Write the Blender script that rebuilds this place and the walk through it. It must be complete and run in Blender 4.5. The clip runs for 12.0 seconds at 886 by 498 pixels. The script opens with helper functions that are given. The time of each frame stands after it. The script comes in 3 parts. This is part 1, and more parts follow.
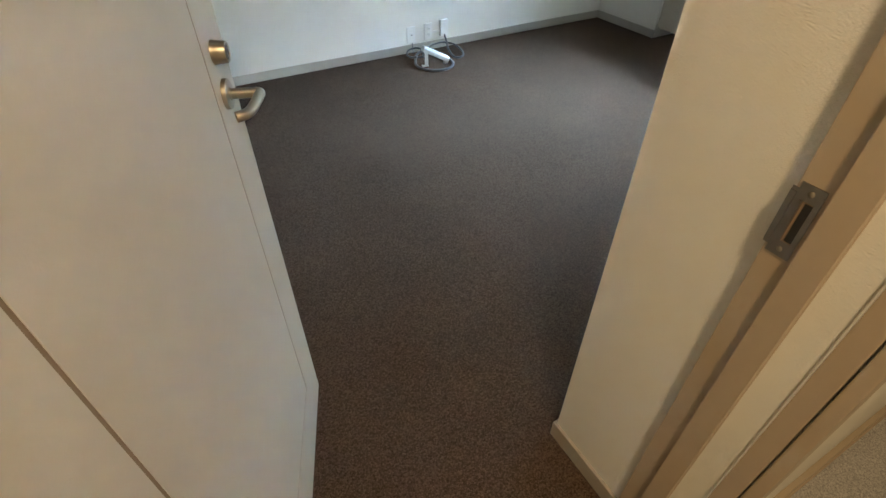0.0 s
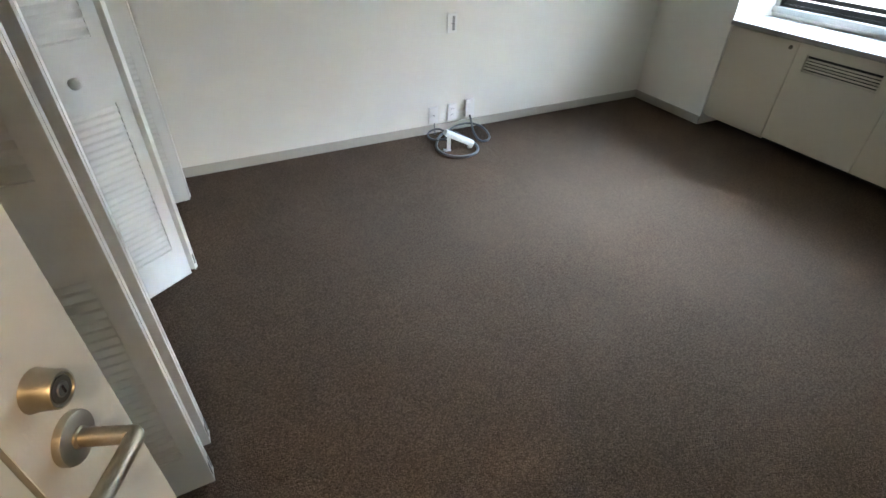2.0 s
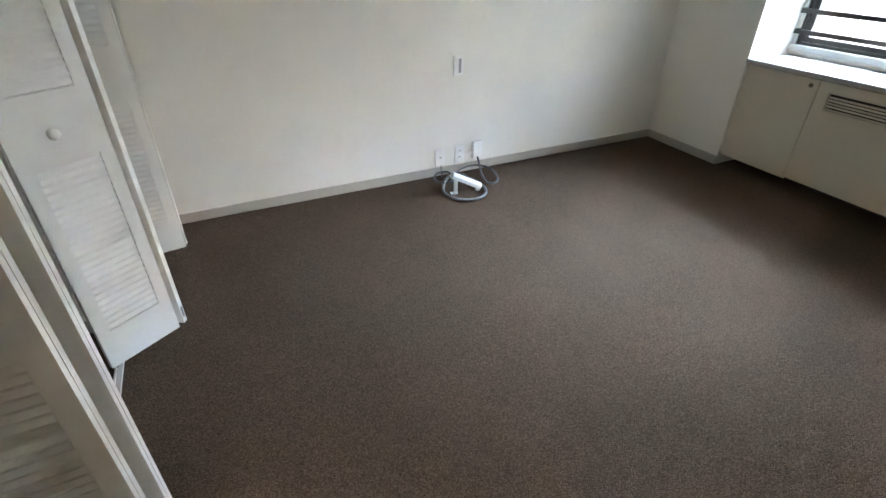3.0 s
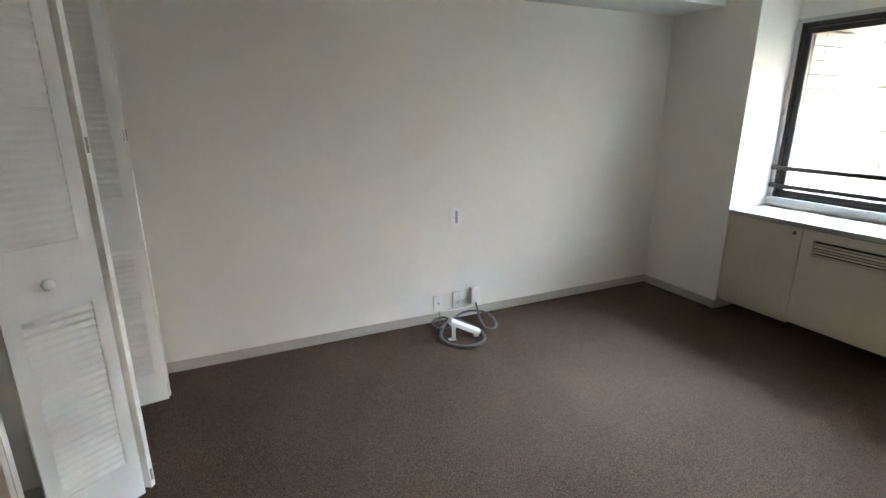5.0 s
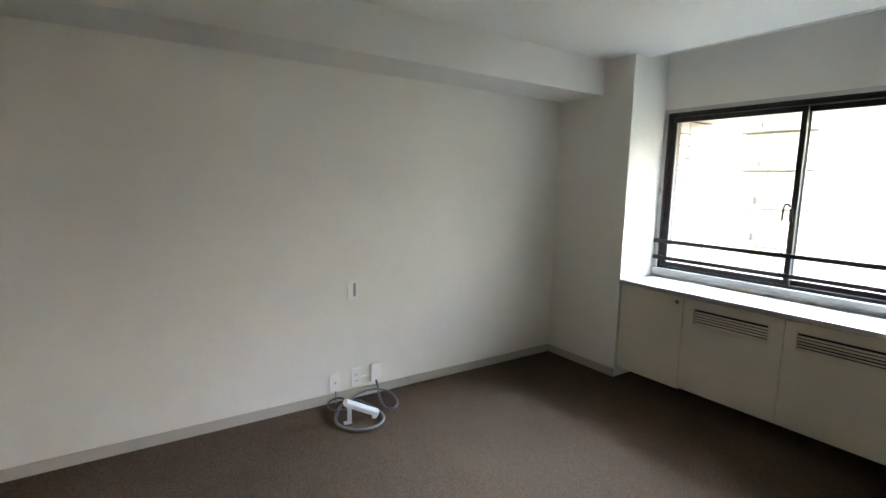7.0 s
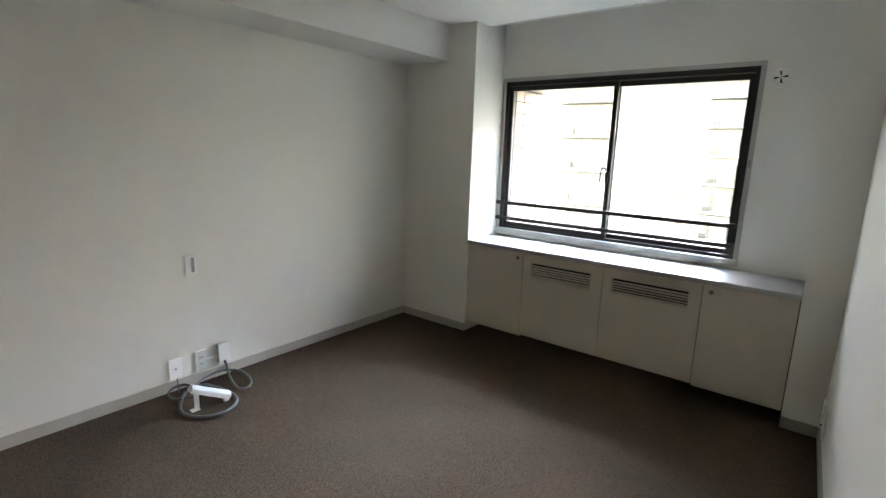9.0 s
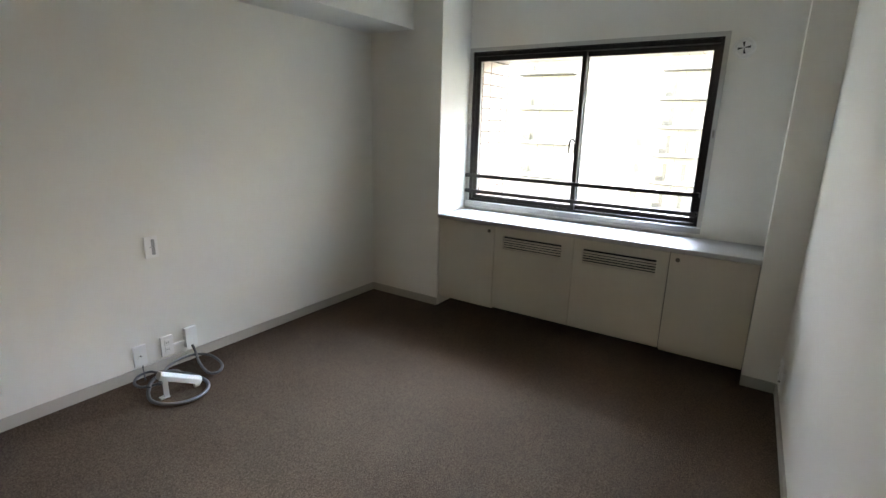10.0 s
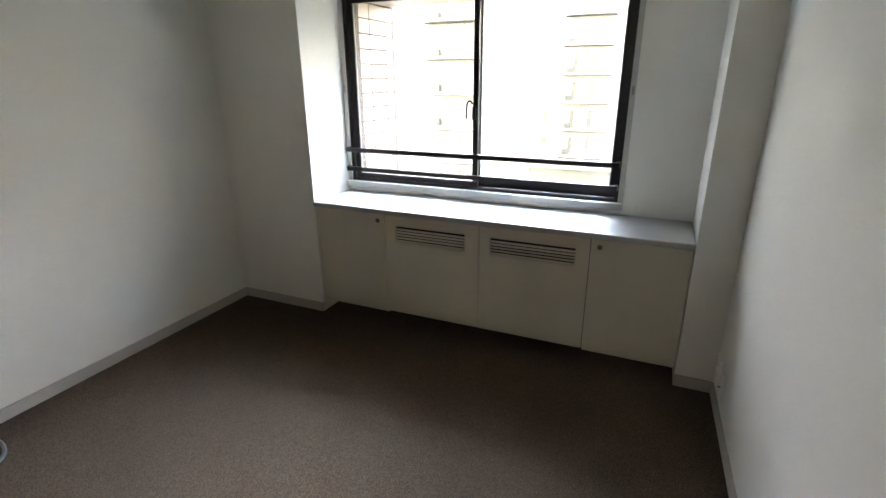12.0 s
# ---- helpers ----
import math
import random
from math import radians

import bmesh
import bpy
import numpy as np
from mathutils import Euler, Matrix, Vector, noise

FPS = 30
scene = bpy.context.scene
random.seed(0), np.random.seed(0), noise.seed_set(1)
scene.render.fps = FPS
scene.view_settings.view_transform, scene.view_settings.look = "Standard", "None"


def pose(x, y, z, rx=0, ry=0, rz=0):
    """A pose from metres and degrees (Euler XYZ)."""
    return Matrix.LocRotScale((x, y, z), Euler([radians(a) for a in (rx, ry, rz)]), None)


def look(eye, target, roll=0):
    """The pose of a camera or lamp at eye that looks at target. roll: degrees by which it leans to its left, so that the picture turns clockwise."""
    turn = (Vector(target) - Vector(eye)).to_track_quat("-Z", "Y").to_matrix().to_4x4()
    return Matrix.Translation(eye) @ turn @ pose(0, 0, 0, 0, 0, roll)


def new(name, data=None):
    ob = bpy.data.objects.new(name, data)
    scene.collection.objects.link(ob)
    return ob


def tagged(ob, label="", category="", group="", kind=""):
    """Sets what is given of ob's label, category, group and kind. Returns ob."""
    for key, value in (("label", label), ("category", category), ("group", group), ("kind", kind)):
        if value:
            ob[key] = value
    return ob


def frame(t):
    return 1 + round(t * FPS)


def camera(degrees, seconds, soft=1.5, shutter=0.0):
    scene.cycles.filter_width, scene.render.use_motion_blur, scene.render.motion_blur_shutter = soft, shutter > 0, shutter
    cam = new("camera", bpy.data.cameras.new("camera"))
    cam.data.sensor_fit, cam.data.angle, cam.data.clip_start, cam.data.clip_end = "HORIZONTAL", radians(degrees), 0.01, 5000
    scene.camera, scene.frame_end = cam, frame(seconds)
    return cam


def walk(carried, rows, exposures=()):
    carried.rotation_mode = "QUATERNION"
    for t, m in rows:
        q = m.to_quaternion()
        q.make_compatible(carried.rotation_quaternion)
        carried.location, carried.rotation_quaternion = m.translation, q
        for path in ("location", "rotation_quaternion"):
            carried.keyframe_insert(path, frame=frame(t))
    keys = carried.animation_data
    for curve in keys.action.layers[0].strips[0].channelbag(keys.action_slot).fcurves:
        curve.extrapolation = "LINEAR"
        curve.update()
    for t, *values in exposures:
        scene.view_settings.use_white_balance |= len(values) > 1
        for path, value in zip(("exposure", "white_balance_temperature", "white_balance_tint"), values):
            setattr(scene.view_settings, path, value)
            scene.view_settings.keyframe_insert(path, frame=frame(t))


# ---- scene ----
cam = camera(84, 12.0)
ROWS = [
    (0, (-3.697, -3.573, 1.391), (-2.949, -2.264, 0.076), 0.40),
    (0.5, (-3.611, -3.459, 1.404), (-2.825, -2.118, 0.146), 0.41),
    (1, (-3.506, -3.310, 1.409), (-2.724, -1.921, 0.202), 0.29),
    (1.5, (-3.465, -3.162, 1.403), (-2.697, -1.752, 0.210), 1.47),
    (2, (-3.425, -3.052, 1.460), (-2.688, -1.626, 0.268), 1.53),
    (2.5, (-3.390, -2.993, 1.470), (-2.653, -1.551, 0.297), 2.11),
    (3, (-3.319, -2.931, 1.431), (-2.595, -1.406, 0.358), 0.31),
    (5, (-3.275, -2.912, 1.432), (-2.461, -1.169, 0.886), -0.12),
    (5.5, (-3.245, -2.947, 1.432), (-2.384, -1.179, 1.071), 0.02),
    (6, (-3.176, -2.981, 1.440), (-2.255, -1.226, 1.175), 0.47),
    (6.5, (-3.131, -2.983, 1.440), (-2.137, -1.265, 1.190), 0.88),
    (7, (-3.095, -2.902, 1.436), (-1.984, -1.261, 1.166), 1.30),
    (7.5, (-3.109, -2.872, 1.431), (-1.870, -1.329, 1.138), 1.75),
    (9.5, (-3.124, -2.829, 1.434), (-1.525, -1.712, 0.993), 1.76),
    (10, (-3.137, -2.775, 1.429), (-1.514, -1.715, 0.937), 1.49),
    (10.5, (-3.129, -2.731, 1.431), (-1.488, -1.724, 0.889), 0.90),
    (11, (-2.968, -2.717, 1.412), (-1.315, -1.750, 0.836), 0.85),
    (11.5, (-2.743, -2.723, 1.437), (-1.076, -1.788, 0.847), 0.77),
    (12, (-2.419, -2.607, 1.483), (-0.690, -1.851, 0.822), -0.34),
]
walk(cam, [(t, look(eye, target, roll)) for t, eye, target, roll in ROWS],
     exposures=[(0.0, 5.16, 6700, 11), (1.0, 5.24, 6950, 14), (2.0, 5.27, 7200, 16), (3.0, 5.20, 7400, 18), (5.5, 4.82, 7700, 20), (7.5, 4.70, 7750, 20), (12.0, 4.46, 7850, 22)])

# ---- light ----
SUN_ELEVATION, SUN_AZIMUTH = 38.0, -7.0
world = bpy.data.worlds.new("world")
scene.world = world
world.use_nodes = True
sky = world.node_tree.nodes.new("ShaderNodeTexSky")
sky.sky_type = "NISHITA"
sky.sun_disc = False
sky.sun_elevation = radians(SUN_ELEVATION)
sky.sun_rotation = radians(90 - SUN_AZIMUTH)
sky.air_density, sky.dust_density = 1.3, 1.2
world.node_tree.links.new(sky.outputs[0], world.node_tree.nodes["Background"].inputs["Color"])
world.node_tree.nodes["Background"].inputs["Strength"].default_value = 0.15


def lamp(name, kind, m, energy, color, **more):
    data = bpy.data.lights.new(name, kind)
    data.energy, data.color = energy, color
    for k, v in more.items():
        if k == "angle":
            data.angle = v
        elif k == "size":
            data.size = v
        elif k == "radius":
            data.shadow_soft_size = v
    ob = new(name, data)
    ob.matrix_world = m
    return ob


_a, _e = radians(SUN_AZIMUTH), radians(SUN_ELEVATION)
sun_way = Vector((math.cos(_a) * math.cos(_e), math.sin(_a) * math.cos(_e), math.sin(_e)))
lamp("sun", "SUN", look(sun_way * 60, (0, 0, 0)), 1.8, (0.41, 0.675, 1.0), angle=radians(38))
lamp("hall_light", "AREA", pose(-3.56, -3.98, 2.32), 0.56, (1.0, 0.74, 0.42), size=0.16)


# ---- materials ----
def material(name, color, rough=0.5, metal=0.0, noise_scale=40.0, vary=0.06, bump=0.0, bump_scale=400.0, big=1.5, big_vary=0.04, spec=0.5):
    """A painted or plain surface: two scales of variation and a fine relief, at real size."""
    mat = bpy.data.materials.new(name)
    mat.use_nodes = True
    nt = mat.node_tree
    n, l = nt.nodes, nt.links
    b = n["Principled BSDF"]
    tc = n.new("ShaderNodeTexCoord")
    fine = n.new("ShaderNodeTexNoise")
    fine.inputs["Scale"].default_value = noise_scale
    fine.inputs["Detail"].default_value = 4
    l.new(tc.outputs["Object"], fine.inputs["Vector"])
    large = n.new("ShaderNodeTexNoise")
    large.inputs["Scale"].default_value = big
    l.new(tc.outputs["Object"], large.inputs["Vector"])
    total = n.new("ShaderNodeMath")
    total.operation = "MULTIPLY_ADD"
    l.new(fine.outputs["Fac"], total.inputs[0])
    total.inputs[1].default_value = vary * 2
    total.inputs[2].default_value = 1 - vary - big_vary
    both = n.new("ShaderNodeMath")
    both.operation = "MULTIPLY_ADD"
    l.new(large.outputs["Fac"], both.inputs[0])
    both.inputs[1].default_value = big_vary * 2
    l.new(total.outputs[0], both.inputs[2])
    mul = n.new("ShaderNodeVectorMath")
    mul.operation = "SCALE"
    mul.inputs[0].default_value = color
    l.new(both.outputs[0], mul.inputs["Scale"])
    l.new(mul.outputs[0], b.inputs["Base Color"])
    b.inputs["Roughness"].default_value = rough
    b.inputs["Metallic"].default_value = metal
    b.inputs["Specular IOR Level"].default_value = spec
    if bump:
        rel = n.new("ShaderNodeTexNoise")
        rel.inputs["Scale"].default_value = bump_scale
        rel.inputs["Detail"].default_value = 3
        l.new(tc.outputs["Object"], rel.inputs["Vector"])
        bp = n.new("ShaderNodeBump")
        bp.inputs["Strength"].default_value = bump
        bp.inputs["Distance"].default_value = 0.001
        l.new(rel.outputs["Fac"], bp.inputs["Height"])
        l.new(bp.outputs[0], b.inputs["Normal"])
    return mat


def wallpaper(name, color):
    """Vinyl wallpaper with a woven relief: uneven threads along and across."""
    mat = material(name, color, rough=0.75, noise_scale=6, vary=0.012, big=0.9, big_vary=0.012, spec=0.25)
    n, l = mat.node_tree.nodes, mat.node_tree.links
    tc = next(x for x in n if x.type == "TEX_COORD")
    heights = []
    for scale in ((900, 900, 600), (300, 300, 1150)):
        mp = n.new("ShaderNodeMapping")
        mp.inputs["Scale"].default_value = scale
        l.new(tc.outputs["Object"], mp.inputs["Vector"])
        t = n.new("ShaderNodeTexNoise")
        t.inputs["Scale"].default_value = 0.55
        t.inputs["Detail"].default_value = 2
        l.new(mp.outputs[0], t.inputs["Vector"])
        heights.append(t)
    add = n.new("ShaderNodeMath")
    add.operation = "MULTIPLY_ADD"
    add.inputs[1].default_value = 0.35
    l.new(heights[0].outputs["Fac"], add.inputs[0])
    l.new(heights[1].outputs["Fac"], add.inputs[2])
    bp = n.new("ShaderNodeBump")
    bp.inputs["Strength"].default_value = 0.7
    bp.inputs["Distance"].default_value = 0.0021
    l.new(add.outputs[0], bp.inputs["Height"])
    l.new(bp.outputs[0], n["Principled BSDF"].inputs["Normal"])
    return mat


def carpet(name, dark, mid, light, scale=260):
    """Loop-pile carpet: specks of three yarns, a fine relief, and broad traffic shading."""
    mat = bpy.data.materials.new(name)
    mat.use_nodes = True
    n, l = mat.node_tree.nodes, mat.node_tree.links
    b = n["Principled BSDF"]
    b.inputs["Roughness"].default_value = 0.95
    b.inputs["Specular IOR Level"].default_value = 0.03
    tc = n.new("ShaderNodeTexCoord")
    v = n.new("ShaderNodeTexVoronoi")
    v.inputs["Scale"].default_value = scale
    l.new(tc.outputs["Object"], v.inputs["Vector"])
    sep = n.new("ShaderNodeSeparateColor")
    l.new(v.outputs["Color"], sep.inputs[0])
    clump = n.new("ShaderNodeTexNoise")
    clump.inputs["Scale"].default_value = 160
    clump.inputs["Detail"].default_value = 5
    clump.inputs["Roughness"].default_value = 0.7
    l.new(tc.outputs["Object"], clump.inputs["Vector"])
    mix = n.new("ShaderNodeMath")
    mix.operation = "MULTIPLY_ADD"
    l.new(sep.outputs[0], mix.inputs[0])
    mix.inputs[1].default_value = 0.5
    half = n.new("ShaderNodeMath")
    half.operation = "MULTIPLY_ADD"
    half.inputs[1].default_value = 1.5
    half.inputs[2].default_value = -0.50
    l.new(clump.outputs["Fac"], half.inputs[0])
    l.new(half.outputs[0], mix.inputs[2])
    ramp = n.new("ShaderNodeValToRGB")
    e = ramp.color_ramp.elements
    e[0].position, e[0].color = 0.2, (*dark, 1)
    e[1].position, e[1].color = 0.85, (*light, 1)
    m = e.new(0.5)
    m.color = (*mid, 1)
    l.new(mix.outputs[0], ramp.inputs[0])
    broad = n.new("ShaderNodeTexNoise")
    broad.inputs["Scale"].default_value = 3.2
    broad.inputs["Detail"].default_value = 3
    l.new(tc.outputs["Object"], broad.inputs["Vector"])
    gain = n.new("ShaderNodeMath")
    gain.operation = "MULTIPLY_ADD"
    gain.inputs[1].default_value = 0.3
    gain.inputs[2].default_value = 0.85
    l.new(broad.outputs["Fac"], gain.inputs[0])
    mul = n.new("ShaderNodeVectorMath")
    mul.operation = "SCALE"
    l.new(ramp.outputs[0], mul.inputs[0])
    l.new(gain.outputs[0], mul.inputs["Scale"])
    l.new(mul.outputs[0], b.inputs["Base Color"])
    bp = n.new("ShaderNodeBump")
    bp.inputs["Strength"].default_value = 0.9
    bp.inputs["Distance"].default_value = 0.003
    l.new(v.outputs["Distance"], bp.inputs["Height"])
    bp.invert = True
    l.new(bp.outputs[0], b.inputs["Normal"])
    return mat


def glass_material():
    mat = bpy.data.materials.new("glass")
    mat.use_nodes = True
    b = mat.node_tree.nodes["Principled BSDF"]
    b.inputs["Base Color"].default_value = (0.97, 0.985, 0.98, 1)
    b.inputs["Roughness"].default_value = 0.0
    b.inputs["Transmission Weight"].default_value = 1.0
    b.inputs["IOR"].default_value = 1.45
    return mat


PAPER = wallpaper("wallpaper", (0.79, 0.768, 0.705))
CEILING = wallpaper("ceiling_paper", (0.72, 0.71, 0.67))
CARPET = carpet("carpet_brown", (0.048, 0.0305, 0.0200), (0.085, 0.0555, 0.0385), (0.134, 0.0920, 0.0655))
HALL_CARPET = carpet("carpet_grey", (0.34, 0.33, 0.32), (0.50, 0.485, 0.47), (0.66, 0.64, 0.61), 330)
BASEBOARD = material("baseboard_vinyl", (0.42, 0.385, 0.33), 0.55, bump=0.15, bump_scale=160, vary=0.04)
DOOR_PAINT = material("door_paint", (0.55, 0.515, 0.445), 0.42, bump=0.25, bump_scale=220, noise_scale=15, vary=0.02)
GROOVE = material("groove_lacquer", (0.22, 0.16, 0.10), 0.6)
JAMB = material("jamb_paint", (0.44, 0.355, 0.26), 0.42, bump=0.15, bump_scale=120, vary=0.03)
LOUVRE = material("louvre_paint", (0.72, 0.71, 0.67), 0.45, bump=0.2, bump_scale=150, vary=0.03)
CABINET = material("cabinet_paint", (0.545, 0.495, 0.40), 0.45, bump=0.2, bump_scale=260, vary=0.02)
SILL = material("casing_paint", (0.46, 0.44, 0.40), 0.45, bump=0.15, bump_scale=200)
COUNTER = material("counter_laminate", (0.37, 0.36, 0.34), 0.55, bump=0.1, bump_scale=90, vary=0.03)
TRIM = material("trim_paint", (0.66, 0.65, 0.61), 0.4, bump=0.15, bump_scale=200)
BRONZE = material("bronze_aluminium", (0.030, 0.026, 0.025), 0.38, metal=0.6, vary=0.1)
METAL = material("satin_nickel", (0.42, 0.38, 0.31), 0.38, metal=1.0, bump=0.08, bump_scale=600, vary=0.08)
STEEL = material("brushed_steel", (0.27, 0.26, 0.24), 0.38, metal=1.0, bump=0.2, bump_scale=500, vary=0.12)
LOCK = material("lock_metal", (0.16, 0.14, 0.115), 0.4, metal=0.85)
# Near-black colour stands in for shade in gaps, slots and recesses.
DARK = material("gap_shade", (0.010, 0.009, 0.008), 0.8)
PLASTIC = material("white_plastic", (0.82, 0.81, 0.78), 0.35, vary=0.02)
GREY_PLASTIC = material("grey_switch_plastic", (0.30, 0.30, 0.29), 0.4)
# Duller white than the wall plates.
DULL_PLASTIC = material("dull_white_plastic", (0.56, 0.55, 0.53), 0.5, vary=0.03)
KNOB = material("white_ceramic", (0.80, 0.78, 0.73), 0.22, vary=0.02)
CABLE = material("cable_grey", (0.095, 0.095, 0.10), 0.42, bump=0.1, bump_scale=300)
TILE = material("facade_tile", (0.42, 0.35, 0.31), 0.3, vary=0.1, noise_scale=30, big=8, big_vary=0.08)
GROUT = material("tile_joint", (0.10, 0.085, 0.075), 0.9)
CONCRETE = material("painted_concrete", (0.60, 0.56, 0.48), 0.8, noise_scale=3, vary=0.05, big=0.3, big_vary=0.06)
# Dark colour for the shadow lines below the balcony slabs.
SLAB_SHADE = material("slab_shade", (0.07, 0.058, 0.042), 0.7)
FACADE_PANE = material("facade_pane", (0.24, 0.215, 0.165), 0.4)
RAILING = material("railing_metal", (0.20, 0.185, 0.15), 0.5, metal=0.3)
BOUNCE_GROUND = material("bounce_ground", (0.28, 0.24, 0.145), 0.9, noise_scale=20, vary=0.2, bump=0.3)
GLASS = glass_material()


# ---- building blocks ----
def box_into(bm, x0, x1, y0, y1, z0, z1, m=None):
    v = [bm.verts.new((x, y, z)) for z in (z0, z1) for y in (y0, y1) for x in (x0, x1)]
    if m is not None:
        for q in v:
            q.co = m @ q.co
    for f in ((0, 2, 3, 1), (4, 5, 7, 6), (0, 1, 5, 4), (2, 6, 7, 3), (0, 4, 6, 2), (1, 3, 7, 5)):
        bm.faces.new([v[i] for i in f])
    return v


def boxes(*rows, bevel=0.0, segments=2):
    bm = bmesh.new()
    for r in rows:
        box_into(bm, *r)
    if bevel:
        bmesh.ops.bevel(bm, geom=bm.edges[:], offset=bevel, segments=segments, affect="EDGES", profile=0.7)
    return bm


def lathe(profile, segments=32):
    """A body of revolution about z from (radius, height) pairs, closed at both ends."""
    bm = bmesh.new()
    rings = []
    for r, z in profile:
        if r < 1e-6:
            rings.append([bm.verts.new((0, 0, z))])
        else:
            rings.append([bm.verts.new((r * math.cos(2 * math.pi * i / segments), r * math.sin(2 * math.pi * i / segments), z)) for i in range(segments)])
    for a, b in zip(rings, rings[1:]):
        for i in range(segments):
            j = (i + 1) % segments
            if len(a) == 1:
                bm.faces.new((a[0], b[i], b[j])) if len(b) > 1 else None
            elif len(b) == 1:
                bm.faces.new((a[j], a[i], b[0]))
            else:
                bm.faces.new((a[i], a[j], b[j], b[i]))
    for ring in (rings[0], rings[-1]):
        if len(ring) > 1:
            bm.faces.new(ring)
    bmesh.ops.recalc_face_normals(bm, faces=bm.faces[:])
    return bm


def tube(points, radius, segments=12, flat=1.0):
    """A round bar along a smooth line of points; radius may be a list."""
    pts = [Vector(p) for p in points]
    bm = bmesh.new()
    rings = []
    side = None
    for i, p in enumerate(pts):
        d = (pts[min(i + 1, len(pts) - 1)] - pts[max(i - 1, 0)]).normalized()
        if side is None:
            side = d.cross(Vector((0, 0, 1)))
            if side.length < 0.1:
                side = d.cross(Vector((1, 0, 0)))
        side = (side - d * side.dot(d)).normalized()
        up = side.cross(d)
        r = radius[i] if isinstance(radius, (list, tuple)) else radius
        rings.append([bm.verts.new(p + side * r * math.cos(a) * flat + up * r * math.sin(a)) for a in (2 * math.pi * k / segments for k in range(segments))])
    for a, b in zip(rings, rings[1:]):
        for k in range(segments):
            j = (k + 1) % segments
            bm.faces.new((a[k], a[j], b[j], b[k]))
    bm.faces.new(rings[0])
    bm.faces.new(rings[-1])
    bmesh.ops.recalc_face_normals(bm, faces=bm.faces[:])
    return bm


def smooth_line(points, steps=8):
    """A Catmull-Rom line through the points."""
    p = [Vector(q) for q in points]
    p = [p[0] * 2 - p[1]] + p + [p[-1] * 2 - p[-2]]
    out = []
    for i in range(1, len(p) - 2):
        for k in range(steps):
            t = k / steps
            out.append(0.5 * (2 * p[i] + (p[i + 1] - p[i - 1]) * t + (2 * p[i - 1] - 5 * p[i] + 4 * p[i + 1] - p[i + 2]) * t * t + (3 * p[i] - p[i - 1] - 3 * p[i + 1] + p[i + 2]) * t ** 3))
    out.append(p[-2])
    return out


def skewed(x0, x1, back, y0, y1, z0, z1, thick=None):
    """A wall or board whose face runs from (x0, y0) to (x1, y1); its back is straight, or as far behind as it is thick."""
    bm = bmesh.new()
    b0, b1 = (back, back) if thick is None else (y0 - thick, y1 - thick)
    lo = [bm.verts.new((x, y, z0)) for x, y in ((x0, b0), (x1, b1), (x1, y1), (x0, y0))]
    hi = [bm.verts.new((v.co.x, v.co.y, z1)) for v in lo]
    bm.faces.new(lo)
    bm.faces.new(hi)
    for i in range(4):
        bm.faces.new((lo[i], lo[(i + 1) % 4], hi[(i + 1) % 4], hi[i]))
    bmesh.ops.recalc_face_normals(bm, faces=bm.faces[:])
    return bm


def to_mesh(name, bm, mat, smooth=None):
    me = bpy.data.meshes.new(name)
    bm.to_mesh(me)
    bm.free()
    me.materials.append(mat)
    if smooth:
        me.shade_smooth()
        me.set_sharp_from_angle(angle=radians(smooth))
    return me


def part(name, bm, mat, parent=None, label="", smooth=None, m=None, kind=""):
    me = bm if isinstance(bm, bpy.types.Mesh) else to_mesh(name, bm, mat, smooth)
    ob = new(name, me)
    if parent is not None:
        ob.parent = parent
    if m is not None:
        ob.matrix_local = m
    return tagged(ob, label=label, kind=kind)


def structure(name, bm, mat, label="", smooth=None):
    return part(name, bm, mat, None, label, smooth, kind="structure")


def thing(name, label, category, m=None, group=""):
    ob = new(name)
    ob.empty_display_size = 0.1
    if m is not None:
        ob.matrix_world = m
    return tagged(ob, label=label, category=category, group=group)


# ---- shell of the room ----
H = 2.352
structure("floor", boxes((-4.75, 0.52, -3.407, 0.12, -0.12, 0.0)), CARPET, "brown speckled loop-pile carpet in the room")
structure("floor_hall", boxes((-5.2, -1.4, -5.2, -3.407, -0.12, 0.0)), HALL_CARPET, "light grey speckled carpet in the hall")
structure("wall_north", boxes((-4.7, 0.0, 0.0, 0.12, 0, 2.5)), PAPER, "off-white woven vinyl wallpaper wall with sockets")
structure("pillar_north", boxes((0.0, 0.52, -0.676, 0.12, 0, 2.5)), PAPER, "off-white papered pillar beside the window")
structure("pillar_south", boxes((0.0, 0.52, -3.53, -2.818, 0, 2.5)), PAPER, "off-white papered pillar beside the window")
structure("wall_east", boxes((0.40, 0.52, -2.818, -0.676, 0, 0.79), (0.40, 0.52, -2.818, -0.676, 1.985, 2.5),
                             (0.40, 0.52, -2.818, -2.439, 0.79, 1.985), (0.40, 0.52, -0.690, -0.676, 0.79, 1.985)), PAPER, "off-white papered window wall above the cabinets")
structure("wall_south", skewed(-3.03, 0.0, -3.53, -3.088, -2.995, 0, 2.5), PAPER, "off-white woven vinyl wallpaper wall, warm-lit by the doorway")
structure("wall_end", boxes((-3.046, -3.03, -3.475, -3.426, 0, 2.5)), PAPER, "cream papered strip of wall between two door frames")
structure("wall_over_door", boxes((-4.0, -3.03, -3.53, -3.341, 2.06, 2.5)), PAPER, "papered wall above the room door")
structure("wall_west", boxes((-4.04, -3.935, -3.53, -2.60, 0, 2.5)), PAPER, "papered wall behind the open door")
structure("closet_header", boxes((-3.935, -3.875, -2.60, 0.0, 2.05, 2.5), (-3.935, -3.875, -0.26, 0.0, 0, 2.05)), PAPER, "papered header over the closet doors")
